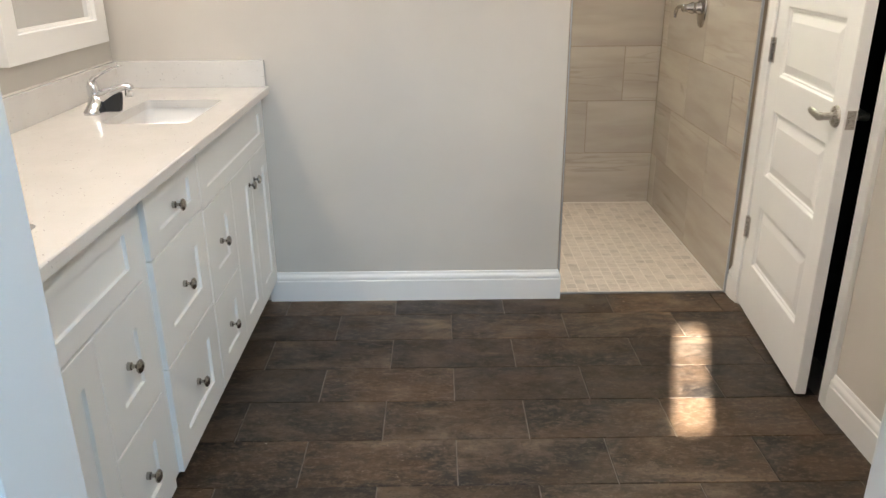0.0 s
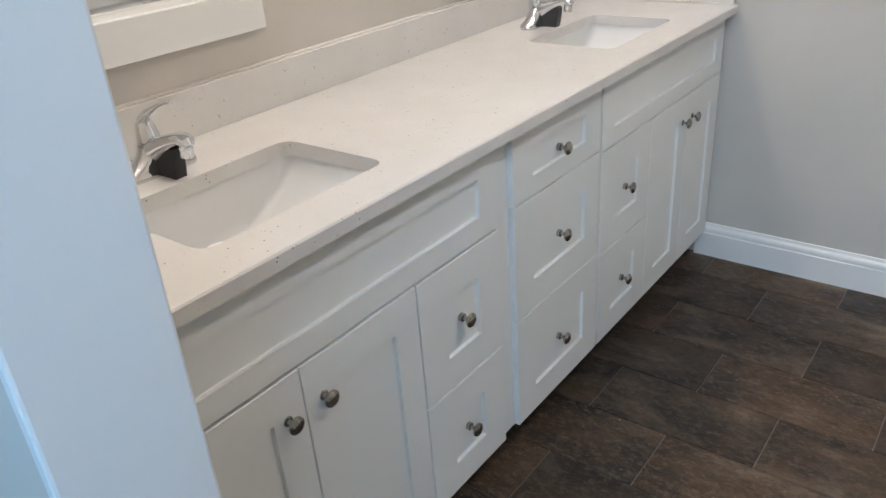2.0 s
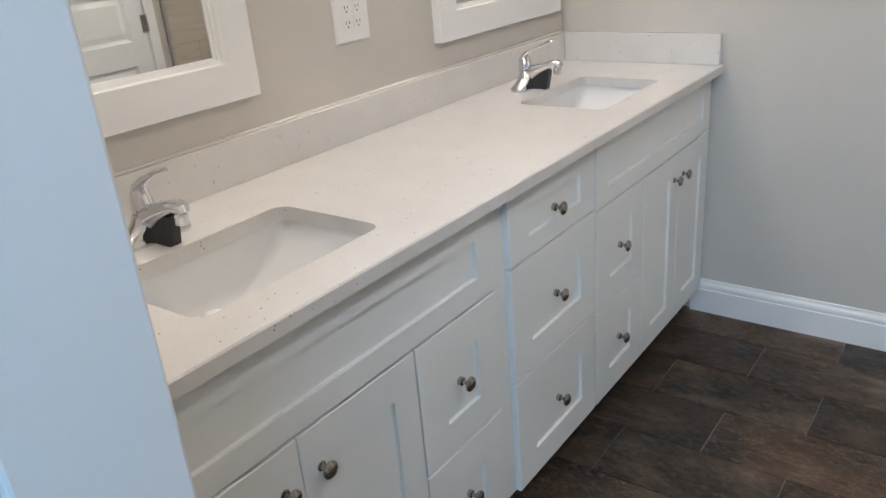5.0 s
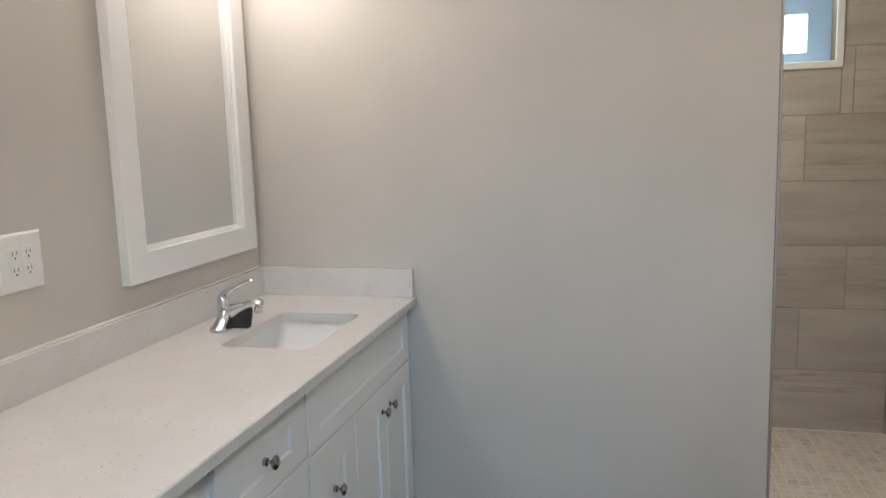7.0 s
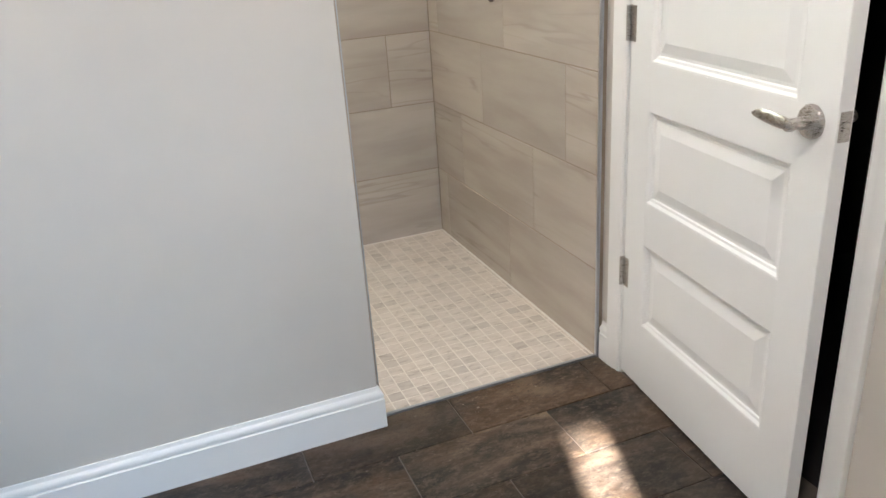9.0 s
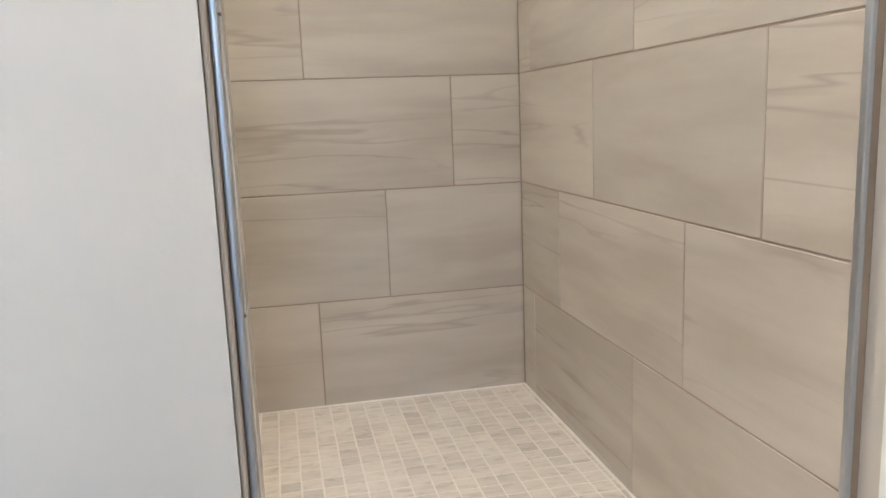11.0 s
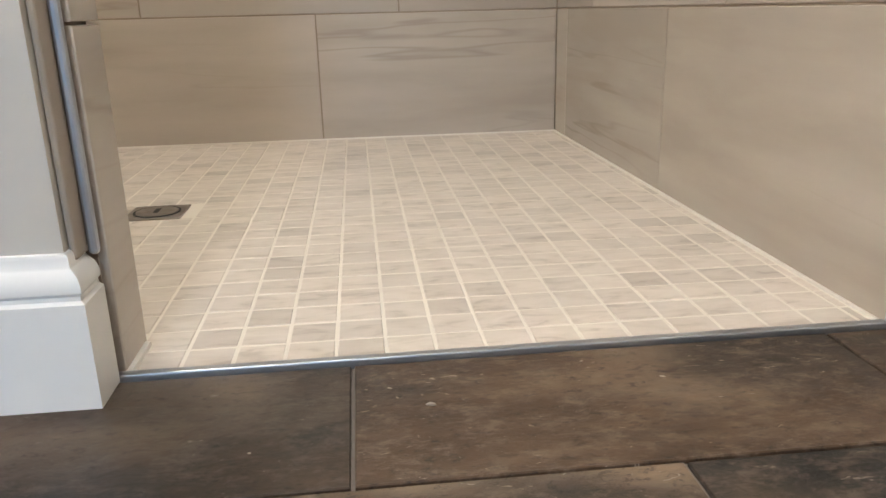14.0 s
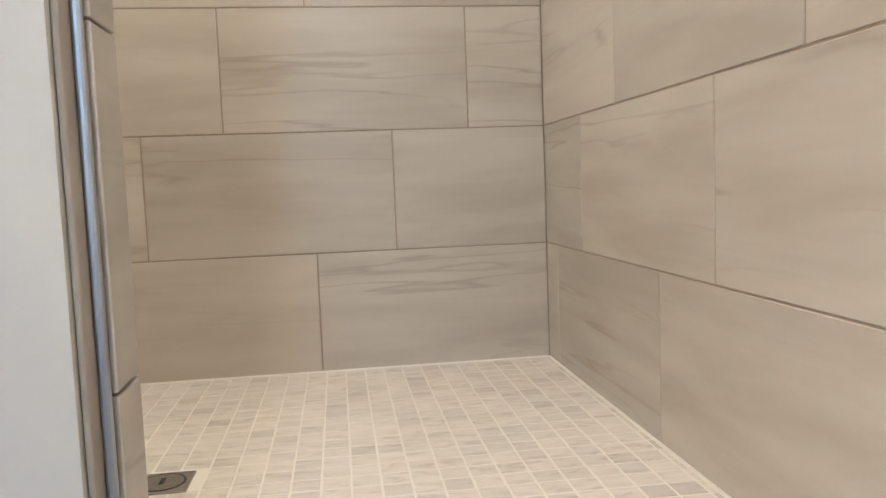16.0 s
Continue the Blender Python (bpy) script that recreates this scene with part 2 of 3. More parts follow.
def rings_mesh(bm, rings, close=True, cap0=True, cap1=True):
    """Joins loops of equal length by faces."""
    loops = [[bm.verts.new(p) for p in ring] for ring in rings]
    n = len(loops[0])
    for a, b in zip(loops, loops[1:]):
        for i in range(n if close else n - 1):
            j = (i + 1) % n
            bm.faces.new((a[i], a[j], b[j], b[i]))
    if cap0:
        bm.faces.new(list(reversed(loops[0])))
    if cap1:
        bm.faces.new(loops[-1])
    return loops


def panel(bm, w, h, steps, m, cap0=True, cap1=True):
    """A moulded panel: rectangles w by h, each inset and raised by (inset, n) along local z."""
    rings = []
    for i, d in steps:
        a, b = w / 2 - i, h / 2 - i
        rings.append([m @ Vector(p) for p in ((-a, -b, d), (a, -b, d), (a, b, d), (-a, b, d))])
    rings_mesh(bm, rings, True, cap0, cap1)


def lathe(bm, profile, m, seg=20):
    rings = [[m @ Vector((r * math.cos(2 * math.pi * k / seg), r * math.sin(2 * math.pi * k / seg), z)) for k in range(seg)] for r, z in profile]
    rings_mesh(bm, rings)


def sweep(bm, points, sizes, m=None, seg=14, up=Vector((0, 1, 0))):
    """A tube of ellipses through points; sizes: half width across up and along it."""
    pts = [Vector(p) for p in points]
    rings = []
    for k, p in enumerate(pts):
        t = (pts[min(k + 1, len(pts) - 1)] - pts[max(k - 1, 0)]).normalized()
        side = t.cross(up).normalized()
        a, b = sizes[k]
        ring = [p + side * a * math.cos(2 * math.pi * i / seg) + up * b * math.sin(2 * math.pi * i / seg) for i in range(seg)]
        rings.append([m @ q for q in ring] if m is not None else ring)
    rings_mesh(bm, rings)


def finish(bm, name, mat, smooth=False):
    bmesh.ops.recalc_face_normals(bm, faces=bm.faces)
    me = bpy.data.meshes.new(name)
    bm.to_mesh(me)
    bm.free()
    me.materials.append(mat)
    if smooth:
        me.polygons.foreach_set("use_smooth", [True] * len(me.polygons))
        me.set_sharp_from_angle(angle=radians(38))
    return me


def part(name, bm, mat, parent, label="", smooth=False):
    ob = new(name, finish(bm, name, mat, smooth))
    ob.parent = parent
    return tagged(ob, label)


def thing(name, label, category, group="", loc=(0, 0, 0), kind=""):
    ob = new(name)
    ob.location = loc
    ob.empty_display_size = 0.05
    return tagged(ob, label, category, group, kind)


def structure(name, bm, mat, label, category, smooth=False):
    return tagged(new(name, finish(bm, name, mat, smooth)), label, category, kind="structure")


# ---- the plan ----
XL, XR = -0.935, 1.575          # vanity wall, door wall
YF, YB = 0.86, 3.163            # doorway wall's inner face, back wall's face
XE, YP = 0.816, 3.270           # the partition's end and its shower side
SX, SY, S0 = 1.555, 4.50, -0.05  # shower tile faces: right, back, left
YS = 3.20                       # front edge of the shower floor
H = 2.45
XT = 0.818                      # face behind the partition's end tiles
JL, JR = -0.088, 0.80           # sides of the entrance

# ---- large structure ----
structure("ground", boxes((-60, 60, -60, 60, -0.62, -0.60)), GROUT_FLOOR, "dull earth ground outside the house", "ground")
structure("floor_closet", boxes((XR + 0.115, 3.0, 1.5, 3.5, -0.12, -0.002)), DARK, "closet floor coloured near black for the dark behind the ajar door", "floor")
structure("floor", boxes((-3, XR + 0.115, -2.75, YS - 0.004, -0.12, -0.004)), GROUT_FLOOR, "dark brown slate-look tiled bathroom floor", "floor")
structure("wall_west", boxes((XL - 0.12, XL, YF - 0.12, YB + 0.13, -0.12, H)), WALL, "greige painted wall behind the vanity", "wall")
structure("wall_partition", boxes((XL, XE, YB, YP - 0.012, -0.12, H)), WALL, "greige painted wall ending at the shower opening", "wall")
DY0, DY1, DH = 2.333, 3.082, 2.05
structure("wall_east", boxes((XR, XR + 0.11, YF - 0.12, DY0, -0.12, H), (XR, XR + 0.11, DY1, YS - 0.006, -0.12, H), (XR, XR + 0.11, DY0, DY1, DH, H)), WALL, "greige painted wall with the closet door", "wall")
structure("wall_entrance", boxes((XL, JL - 0.018, YF - 0.12, YF, -0.12, H), (JR + 0.018, XR, YF - 0.12, YF, -0.12, H), (JL - 0.018, JR + 0.018, YF - 0.12, YF, 2.07, H)), WALL, "greige painted wall with the bathroom entrance", "wall")
structure("ceiling", boxes((-3.1, 3.3, -2.85, 4.75, H, H + 0.1)), CEIL, "plain white painted ceiling", "ceiling")
structure("wall_closet", boxes((XR + 0.11, 3.0, 1.5, 1.6, -0.12, H), (XR + 0.11, 3.0, 3.4, 3.5, -0.12, H), (2.9, 3.0, 1.6, 3.4, -0.12, H)), DARK, "closet walls coloured near black for the dark behind the ajar door", "wall")
# unseen bedroom behind the entrance; a narrow added gap lets in a sun stripe
BW = -2.6
structure("floor_bedroom", boxes((XR + 0.115, 2.5, -2.75, YF, -0.12, -0.004)), GROUT_FLOOR, "plain bedroom floor behind the entrance", "floor")
structure("wall_bedroom", boxes((-3.1, -3, BW, YF, -0.12, H), (2.4, 2.5, BW, YF - 0.12, -0.12, H), (-3, XL - 0.12, YF - 0.12, YF, -0.12, H), (XR + 0.11, 2.4, YF - 0.12, YF, -0.12, H),
(-3, -0.42, BW - 0.1, BW, -0.12, H), (-0.275, 2.4, BW - 0.1, BW, -0.12, H), (-0.42, -0.275, BW - 0.1, BW, -0.12, 1.60), (-0.42, -0.275, BW - 0.1, BW, 1.86, H)), WALL, "plain unseen bedroom walls with an added gap for the sun", "wall")

# entrance lining
jamb = thing("door_frame", "white painted lining of the bathroom entrance", "door frame", kind="structure")
part("jamb", boxes((JL - 0.018, JL, YF - 0.135, YF + 0.006, 0, 2.07), bevel=0.004), JAMB, jamb)
part("jamb", boxes((JR, JR + 0.018, YF - 0.135, YF + 0.006, 0, 2.07), bevel=0.004), JAMB, jamb)
part("head", boxes((JL, JR, YF - 0.135, YF + 0.006, 2.05, 2.07)), JAMB, jamb)

# shower shell
structure("shower_floor", boxes((S0, SX + 0.01, YS + 0.006, SY + 0.01, -0.12, -0.0006)), GROUT_MOSAIC, "cream mosaic shower floor flush with the bathroom floor", "shower floor")
WX0, WX1, WZ0, WZ1 = 0.55, 1.275, 1.75, 2.3
structure("shower_wall_back", boxes((S0 - 0.1, WX0, SY + 0.0015, SY + 0.16, -0.12, H), (WX1, XR + 0.11, SY + 0.0015, SY + 0.16, -0.12, H), (WX0, WX1, SY + 0.0015, SY + 0.16, -0.12, WZ0), (WX0, WX1, SY + 0.0015, SY + 0.16, WZ1, H)), GROUT_WALL, "beige porcelain tiled shower wall with a window", "shower wall")
structure("shower_wall_east", boxes((SX + 0.0015, XR + 0.11, YS - 0.004, SY + 0.0015, -0.12, H)), GROUT_WALL, "beige porcelain tiled shower wall with the valve", "shower wall")
structure("shower_wall_west", boxes((S0 - 0.1, S0 - 0.008, YP, SY + 0.008, -0.12, H)), GROUT_WALL, "beige porcelain tiled shower wall", "shower wall")
structure("shower_wall_front", boxes((S0 - 0.008, XT + 0.008, YP - 0.012, YP, -0.12, H), (XE, XT + 0.008, YS + 0.006, YP - 0.012, -0.12, H)), GROUT_WALL, "beige porcelain tiled back of the partition", "shower wall")


# ---- trim ----
BASE_H = 0.130
BASE_PROFILE = [(0, 0), (0.016, 0), (0.016, 0.091), (0.0125, 0.0935), (0.0120, 0.097), (0.0145, 0.100), (0.0145, 0.106), (0.0120, 0.113), (0.007, 0.1175), (0.0055, 0.1195), (0.0055, 0.1265), (0.004, 0.1295), (0, 0.130)]


def baseboard(a, b, out, mitre_a=0.0, mitre_b=0.0):
    """A run of moulded baseboard from a to b with its face towards out."""
    a, b, out = Vector((*a, 0)), Vector((*b, 0)), Vector((*out, 0))
    along = (b - a).normalized()
    bm = bmesh.new()
    rings = []
    for end, cut in ((a, -mitre_a), (b, mitre_b)):
        rings.append([end + out * n + along * (cut * n) + Vector((0, 0, z)) for n, z in BASE_PROFILE])
    rings_mesh(bm, rings)
    return structure("baseboard", bm, TRIM, "white moulded wooden baseboard along the wall", "baseboard", True)


baseboard((-0.41, YB), (XT - 0.003, YB), (0, -1), 0, 1)
baseboard((XT - 0.003, YB), (XT - 0.003, YS - 0.004), (1, 0), 1, 0)
baseboard((XR, YF), (XR, DY0 - 0.062), (-1, 0))
baseboard((XR, DY1 + 0.060), (XR, YS - 0.014), (-1, 0))
baseboard((JR + 0.02, YF), (XR - 0.016, YF), (0, 1))

CASING = [(0, 0), (0, 0.009), (0.006, 0.012), (0.014, 0.010), (0.022, 0.0125), (0.045, 0.016), (0.056, 0.016), (0.058, 0.012), (0.058, 0)]
frame_ob = thing("door_frame", "white moulded casing round the closet doorway", "door frame", kind="structure")
for y_in, s, name in ((DY0, -1, "casing"), (DY1, 1, "casing")):
    bm = bmesh.new()
    rings_mesh(bm, [[Vector((XR - n, y_in + s * (0.004 + u), z)) for u, n in CASING] for z in (0, DH + 0.06)])
    part(name, bm, TRIM, frame_ob, smooth=True)
part("head_casing", boxes((XR - 0.015, XR, DY0 - 0.06, DY1 + 0.06, DH + 0.002, DH + 0.06), bevel=0.003), TRIM, frame_ob)
part("jamb", boxes((XR - 0.003, XR + 0.112, DY0 - 0.018, DY0, 0, DH)), TRIM, frame_ob)
part("jamb", boxes((XR - 0.003, XR + 0.112, DY1, DY1 + 0.018, 0, DH)), TRIM, frame_ob)
part("door_stop", boxes((XR + 0.04, XR + 0.075, DY0, DY0 + 0.011, 0, DH)), TRIM, frame_ob)

# metal edge strips of the tiling
structure("trim_wall_edge", boxes((XT + 0.005, XT + 0.0135, YS - 0.006, YS + 0.003, BASE_H - 0.012, H), bevel=0.003), STEEL, "thin aluminium tile edge strip up the wall", "trim")
structure("trim_raw_edge", boxes((XE + 0.0005, XT + 0.0045, YB + 0.008, YS + 0.004, BASE_H - 0.01, H), bevel=0.003), RAW, "unpainted beige wall edge beside the metal strip", "trim")
structure("trim_east_edge", boxes((SX - 0.002, SX + 0.007, YS - 0.010, YS + 0.002, 0, H), bevel=0.002), STEEL, "thin aluminium tile edge strip by the doorway", "trim")
structure("trim_shower_threshold", boxes((XT + 0.010, SX, YS - 0.004, YS + 0.006, -0.02, 0.0055), bevel=0.0015), STRIP, "aluminium strip between slate tiles and shower mosaic", "trim")
structure("trim_caulk", boxes((XT + 0.016, XT + 0.022, YS + 0.006, YP, -0.004, 0.005), (SX - 0.003, SX, YS + 0.006, SY, -0.004, 0.003), (S0, SX - 0.003, SY - 0.003, SY, -0.004, 0.003)), CAULK, "cream caulk line round the shower floor", "trim")

# ---- closet door ----
door = thing("door_closet", "white five-panel door standing slightly ajar", "door", loc=(XR - 0.004, DY1 - 0.003, 0.012), kind="structure")
LW, LH, LT = 0.735, 2.03, 0.035
# leaf in its own frame: u along its width, v up, n towards the bathroom
LEAF = Matrix(((0, 0, -1, 0), (-1, 0, 0, 0), (0, 1, 0, 0), (0, 0, 0, 1)))
stile, panels = 0.104, 5
rail_b, rail, rail_t = 0.203, 0.121, 0.0855
ph = (LH - rail_b - rail_t - rail * (panels - 1)) / panels
for a, b in ((0, stile), (LW - stile, LW)):
    bm = bmesh.new()
    box(bm, a, b, 0, LH, -LT, 0, 0.0015, LEAF, 1)
    part("stile", bm, DOORW, door)
z = 0.0
for k in range(panels + 1):
    top = z + (rail_b if k == 0 else rail_t if k == panels else rail)
    bm = bmesh.new()
    box(bm, stile - 0.002, LW - stile + 0.002, z, top, -LT, -0.0002, 0.0, LEAF)
    part("rail", bm, DOORW, door)
    if k < panels:
        c = LEAF @ Matrix.Translation((LW / 2, top + ph / 2, 0))
        bm = bmesh.new()
        panel(bm, LW - 2 * stile, ph, [(0, -LT + 0.001), (0, -0.0004), (0.004, -0.001), (0.010, -0.007), (0.016, -0.0085), (0.019, -0.0115), (0.026, -0.0115), (0.050, -0.0055), (0.052, -0.005)], c)
        part("door_panel", bm, DOORW, door)
    z = top + ph
for zc in (0.335, 1.035, 1.80):
    bm = boxes((-0.002, 0.003, -0.026, 0.003, zc - 0.045, zc + 0.045))
    for k in range(5):
        lathe(bm, [(0.0062, zc - 0.045 + k * 0.018 + 0.0006), (0.0062, zc - 0.045 + k * 0.018 + 0.0174)], pose(-0.006, 0.004, 0), 10)
    part("hinge", bm, NICKEL, door, "brushed nickel hinge", True)
hz, hu = 0.918, LW - 0.06
for side in (1, -1):
    bm = bmesh.new()
    off = 0 if side > 0 else -LT
    base = LEAF @ Matrix.Translation((hu, hz, off)) @ Matrix.Diagonal((1, 1, side, 1))
    lathe(bm, [(0.033, 0), (0.033, 0.004), (0.030, 0.009), (0.022, 0.012), (0.0125, 0.014), (0.0115, 0.04), (0.013, 0.046), (0.012, 0.056), (0.006, 0.058)], base, 24)
    sweep(bm, [(0.012, 0, 0.049), (-0.02, 0.001, 0.051), (-0.05, 0.003, 0.050), (-0.08, 0.003, 0.047), (-0.105, 0.001, 0.043), (-0.118, -0.001, 0.041)],
          [(0.006, 0.009), (0.007, 0.0125), (0.0065, 0.0135), (0.0055, 0.012), (0.0045, 0.008), (0.002, 0.003)], base)
    part("door_handle", bm, NICKEL, door, "brushed nickel lever handle", True)
part("latch_plate", boxes((0.006, 0.031, -LW - 0.0012, -LW + 0.0005, hz - 0.028, hz + 0.028), (0.012, 0.025, -LW - 0.006, -LW, hz - 0.009, hz + 0.009), bevel=0.001), NICKEL, door, "nickel latch plate in the door edge")
door.rotation_euler = (0, 0, radians(-6.0))

# ---- vanity ----
FACE, CARC = -0.375, -0.3905
CT, CB = 0.916, 0.886


def shaker(y0, y1, z0, z1, rail_w=0.055, stile_w=0.055):
    """A five-piece front: a frame of rails and stiles round a shallow flat panel."""
    bm = bmesh.new()
    cy, cz, hw, hh = (y0 + y1) / 2, (z0 + z1) / 2, (y1 - y0) / 2, (z1 - z0) / 2
    rings = []
    for k, n in ((0, -0.0150), (0, -0.0015), (0.0015, 0), (1, 0), (1.0006, -0.0065), (1.002, -0.0085)):
        a, b = (hw - k, hh - k) if k < 1 else (hw - stile_w - (k - 1), hh - rail_w - (k - 1))
        rings.append([Vector((FACE + n, cy + u, cz + v)) for u, v in ((-a, -b), (a, -b), (a, b), (-a, b))])
    rings_mesh(bm, rings)
    return bm


def knob_bm(y, z):
    bm = bmesh.new()
    m = Matrix(((0, 0, 1, FACE), (1, 0, 0, y), (0, 1, 0, z), (0, 0, 0, 1)))
    lathe(bm, [(0.0095, -0.0066), (0.0095, 0.0012), (0.0085, 0.0022), (0.0052, 0.0034), (0.0042, 0.008), (0.0046, 0.012), (0.008, 0.0145), (0.0135, 0.0165), (0.0165, 0.0195), (0.0160, 0.0225), (0.0115, 0.0262), (0.006, 0.0278), (0.001, 0.0282)], m, 24)
    return bm


WIDTHS = {"false_front": (0.050, 0.066), "door": (0.072, 0.068), "drawer": (0.078, 0.082), "top_drawer": (0.048, 0.082)}


def cabinet(label, y0, y1, fronts):
    ob = thing("vanity_cabinet", label, "cabinet", "vanity cabinets")
    a, b, back = y0 + 0.0005, y1 - 0.0005, XL + 0.002
    bm = boxes((back, CARC - 0.016, a, a + 0.016, 0.098, CB - 0.001), (back, CARC - 0.016, b - 0.016, b, 0.098, CB - 0.001), (back, CARC - 0.016, a + 0.016, b - 0.016, 0.098, 0.114),
               (back, back + 0.006, a + 0.016, b - 0.016, 0.114, CB - 0.001), (CARC - 0.016, CARC, a, b, 0.098, CB - 0.001))
    part("body", bm, CABINET, ob)
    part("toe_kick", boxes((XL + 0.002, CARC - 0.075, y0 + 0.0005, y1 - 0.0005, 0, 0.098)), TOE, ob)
    for name, a, b, z0, z1, knob in fronts:
        f = part(name, shaker(a, b, z0, z1, *WIDTHS[name]), CABINET, ob)
        if knob:
            part("knob", knob_bm(*knob), KNOB, f, "satin nickel mushroom knob", True)
    return ob


cabinet("white shaker sink cabinet with doors and two drawers", 0.885, 1.850, [
    ("false_front", 0.900, 1.793, 0.692, 0.876, None),
    ("door", 0.900, 1.2045, 0.100, 0.686, (1.165, 0.605)), ("door", 1.2075, 1.508, 0.100, 0.686, (1.247, 0.605)),
    ("drawer", 1.512, 1.793, 0.388, 0.686, (1.650, 0.540)), ("drawer", 1.512, 1.793, 0.100, 0.384, (1.650, 0.245))])
cabinet("white shaker three-drawer vanity cabinet with nickel knobs", 1.850, 2.276, [
    ("top_drawer", 1.856, 2.271, 0.709, 0.876, (2.063, 0.785)), ("drawer", 1.856, 2.271, 0.413, 0.705, (2.063, 0.560)), ("drawer", 1.856, 2.271, 0.100, 0.409, (2.063, 0.255))])
cabinet("white shaker sink cabinet beside the back wall", 2.276, YB - 0.001, [
    ("false_front", 2.281, 3.148, 0.698, 0.876, None),
    ("drawer", 2.281, 2.594, 0.395, 0.694, (2.437, 0.545)), ("drawer", 2.281, 2.594, 0.100, 0.391, (2.437, 0.250)),
    ("door", 2.598, 2.872, 0.100, 0.694, (2.835, 0.612)), ("door", 2.875, 3.148, 0.100, 0.694, (2.912, 0.612))])

SINKS = (1.335, 2.675)
SX0, SX1, SW = -0.718, -0.447, 0.206


def countertop():
    top = thing("countertop", "white speckled quartz vanity top with backsplash", "countertop")
    bm = bmesh.new()
    y0, y1, x0, x1 = YF + 0.003, YB - 0.001, XL + 0.001, -0.343
    cuts = [y0] + [c + s * SW for c in SINKS for s in (-1, 1)] + [y1]
    for k in range(0, 6, 2):
        box(bm, SX0, SX1, cuts[k], cuts[k + 1], CB, CT)
    box(bm, x0, SX0, y0, y1, CB, CT)
    box(bm, SX1, x1 - 0.003, y0, y1, CB, CT)
    box(bm, x1 - 0.0032, x1, y0, y1, CB + 0.003, CT - 0.003)
    prism = [(x1 - 0.0032, CT), (x1 - 0.0032, CT - 0.003), (x1, CT - 0.003)]
    rings_mesh(bm, [[Vector((x, y, z)) for x, z in prism] for y in (y0, y1)])
    r = 0.030
    for c in SINKS:
        for sx, cx in ((1, SX0), (-1, SX1)):
            for sy, cy in ((1, c - SW), (-1, c + SW)):
                arc = [(cx, cy)] + [(cx + sx * r * (1 - math.cos(a)), cy + sy * r * (1 - math.sin(a))) for a in [k * math.pi / 12 for k in range(7)]]
                rings_mesh(bm, [[Vector((x, y, zz)) for x, y in arc] for zz in (CB, CT)])
    part("slab", bm, QUARTZ, top)
    part("backsplash", boxes((XL + 0.001, XL + 0.021, y0, y1 - 0.0205, CT, CT + 0.101), bevel=0.002), QUARTZ, top)
    part("side_splash", boxes((XL + 0.001, -0.352, y1 - 0.020, y1, CT, CT + 0.101), bevel=0.002), QUARTZ, top)
    part("caulk", boxes((XL, XL + 0.006, y0, y1 - 0.02, CT + 0.101, CT + 0.105)), CAULK, top)


countertop()


def rounded(w, h, r, z, cx=0, cy=0, n=5):
    pts = []
    for qx, qy, a0 in ((1, 1, 0), (-1, 1, 90), (-1, -1, 180), (1, -1, 270)):
        for k in range(n + 1):
            a = radians(a0 + 90 * k / n)
            pts.append(Vector((cx + qx * (w - r) + r * math.cos(a), cy + qy * (h - r) + r * math.sin(a), z)))
    return pts


def sink():
    ob = thing("sink", "white rectangular undermount porcelain basin", "sink", "vanity sinks", ((SX0 + SX1) / 2, SINKS[0], CB))
    w, h = (SX1 - SX0) / 2 + 0.006, SW + 0.006
    bm = bmesh.new()
    rings = [rounded(w + 0.012, h + 0.012, 0.034, -0.0006), rounded(w, h, 0.032, -0.0006), rounded(w - 0.002, h - 0.004, 0.030, -0.012), rounded(w - 0.004, h - 0.022, 0.026, -0.0353), rounded(w - 0.007, h - 0.050, 0.024, -0.0630), rounded(w - 0.011, h - 0.085, 0.024, -0.0874),
             rounded(w - 0.018, h - 0.120, 0.026, -0.1042), rounded(w - 0.034, h - 0.148, 0.030, -0.1126), rounded(0.055, 0.042, 0.036, -0.1155, -0.042, -0.03), rounded(0.025, 0.025, 0.0245, -0.1168, -0.070, -0.045)]
    outer = [[p + Vector((0, 0, -0.008)) for p in r] for r in reversed(rings)]
    rings_mesh(bm, rings + outer, True, False, False)
    part("basin", bm, PORCELAIN, ob, "", True)
    bm = bmesh.new()
    lathe(bm, [(0.024, -0.109), (0.031, -0.106), (0.031, -0.103), (0.023, -0.103)], pose(-0.070, -0.045, -0.007), 24)
    part("drain_ring", bm, CHROME, ob, "chrome drain ring", True)
    bm = bmesh.new()
    lathe(bm, [(0.006, -0.11), (0.008, -0.098), (0.030, -0.096), (0.029, -0.088), (0.022, -0.080), (0.011, -0.075), (0.002, -0.074)], pose(-0.070, -0.045, -0.007), 24)
    part("stopper", bm, PLASTIC, ob, "white domed stopper", True)
    return ob


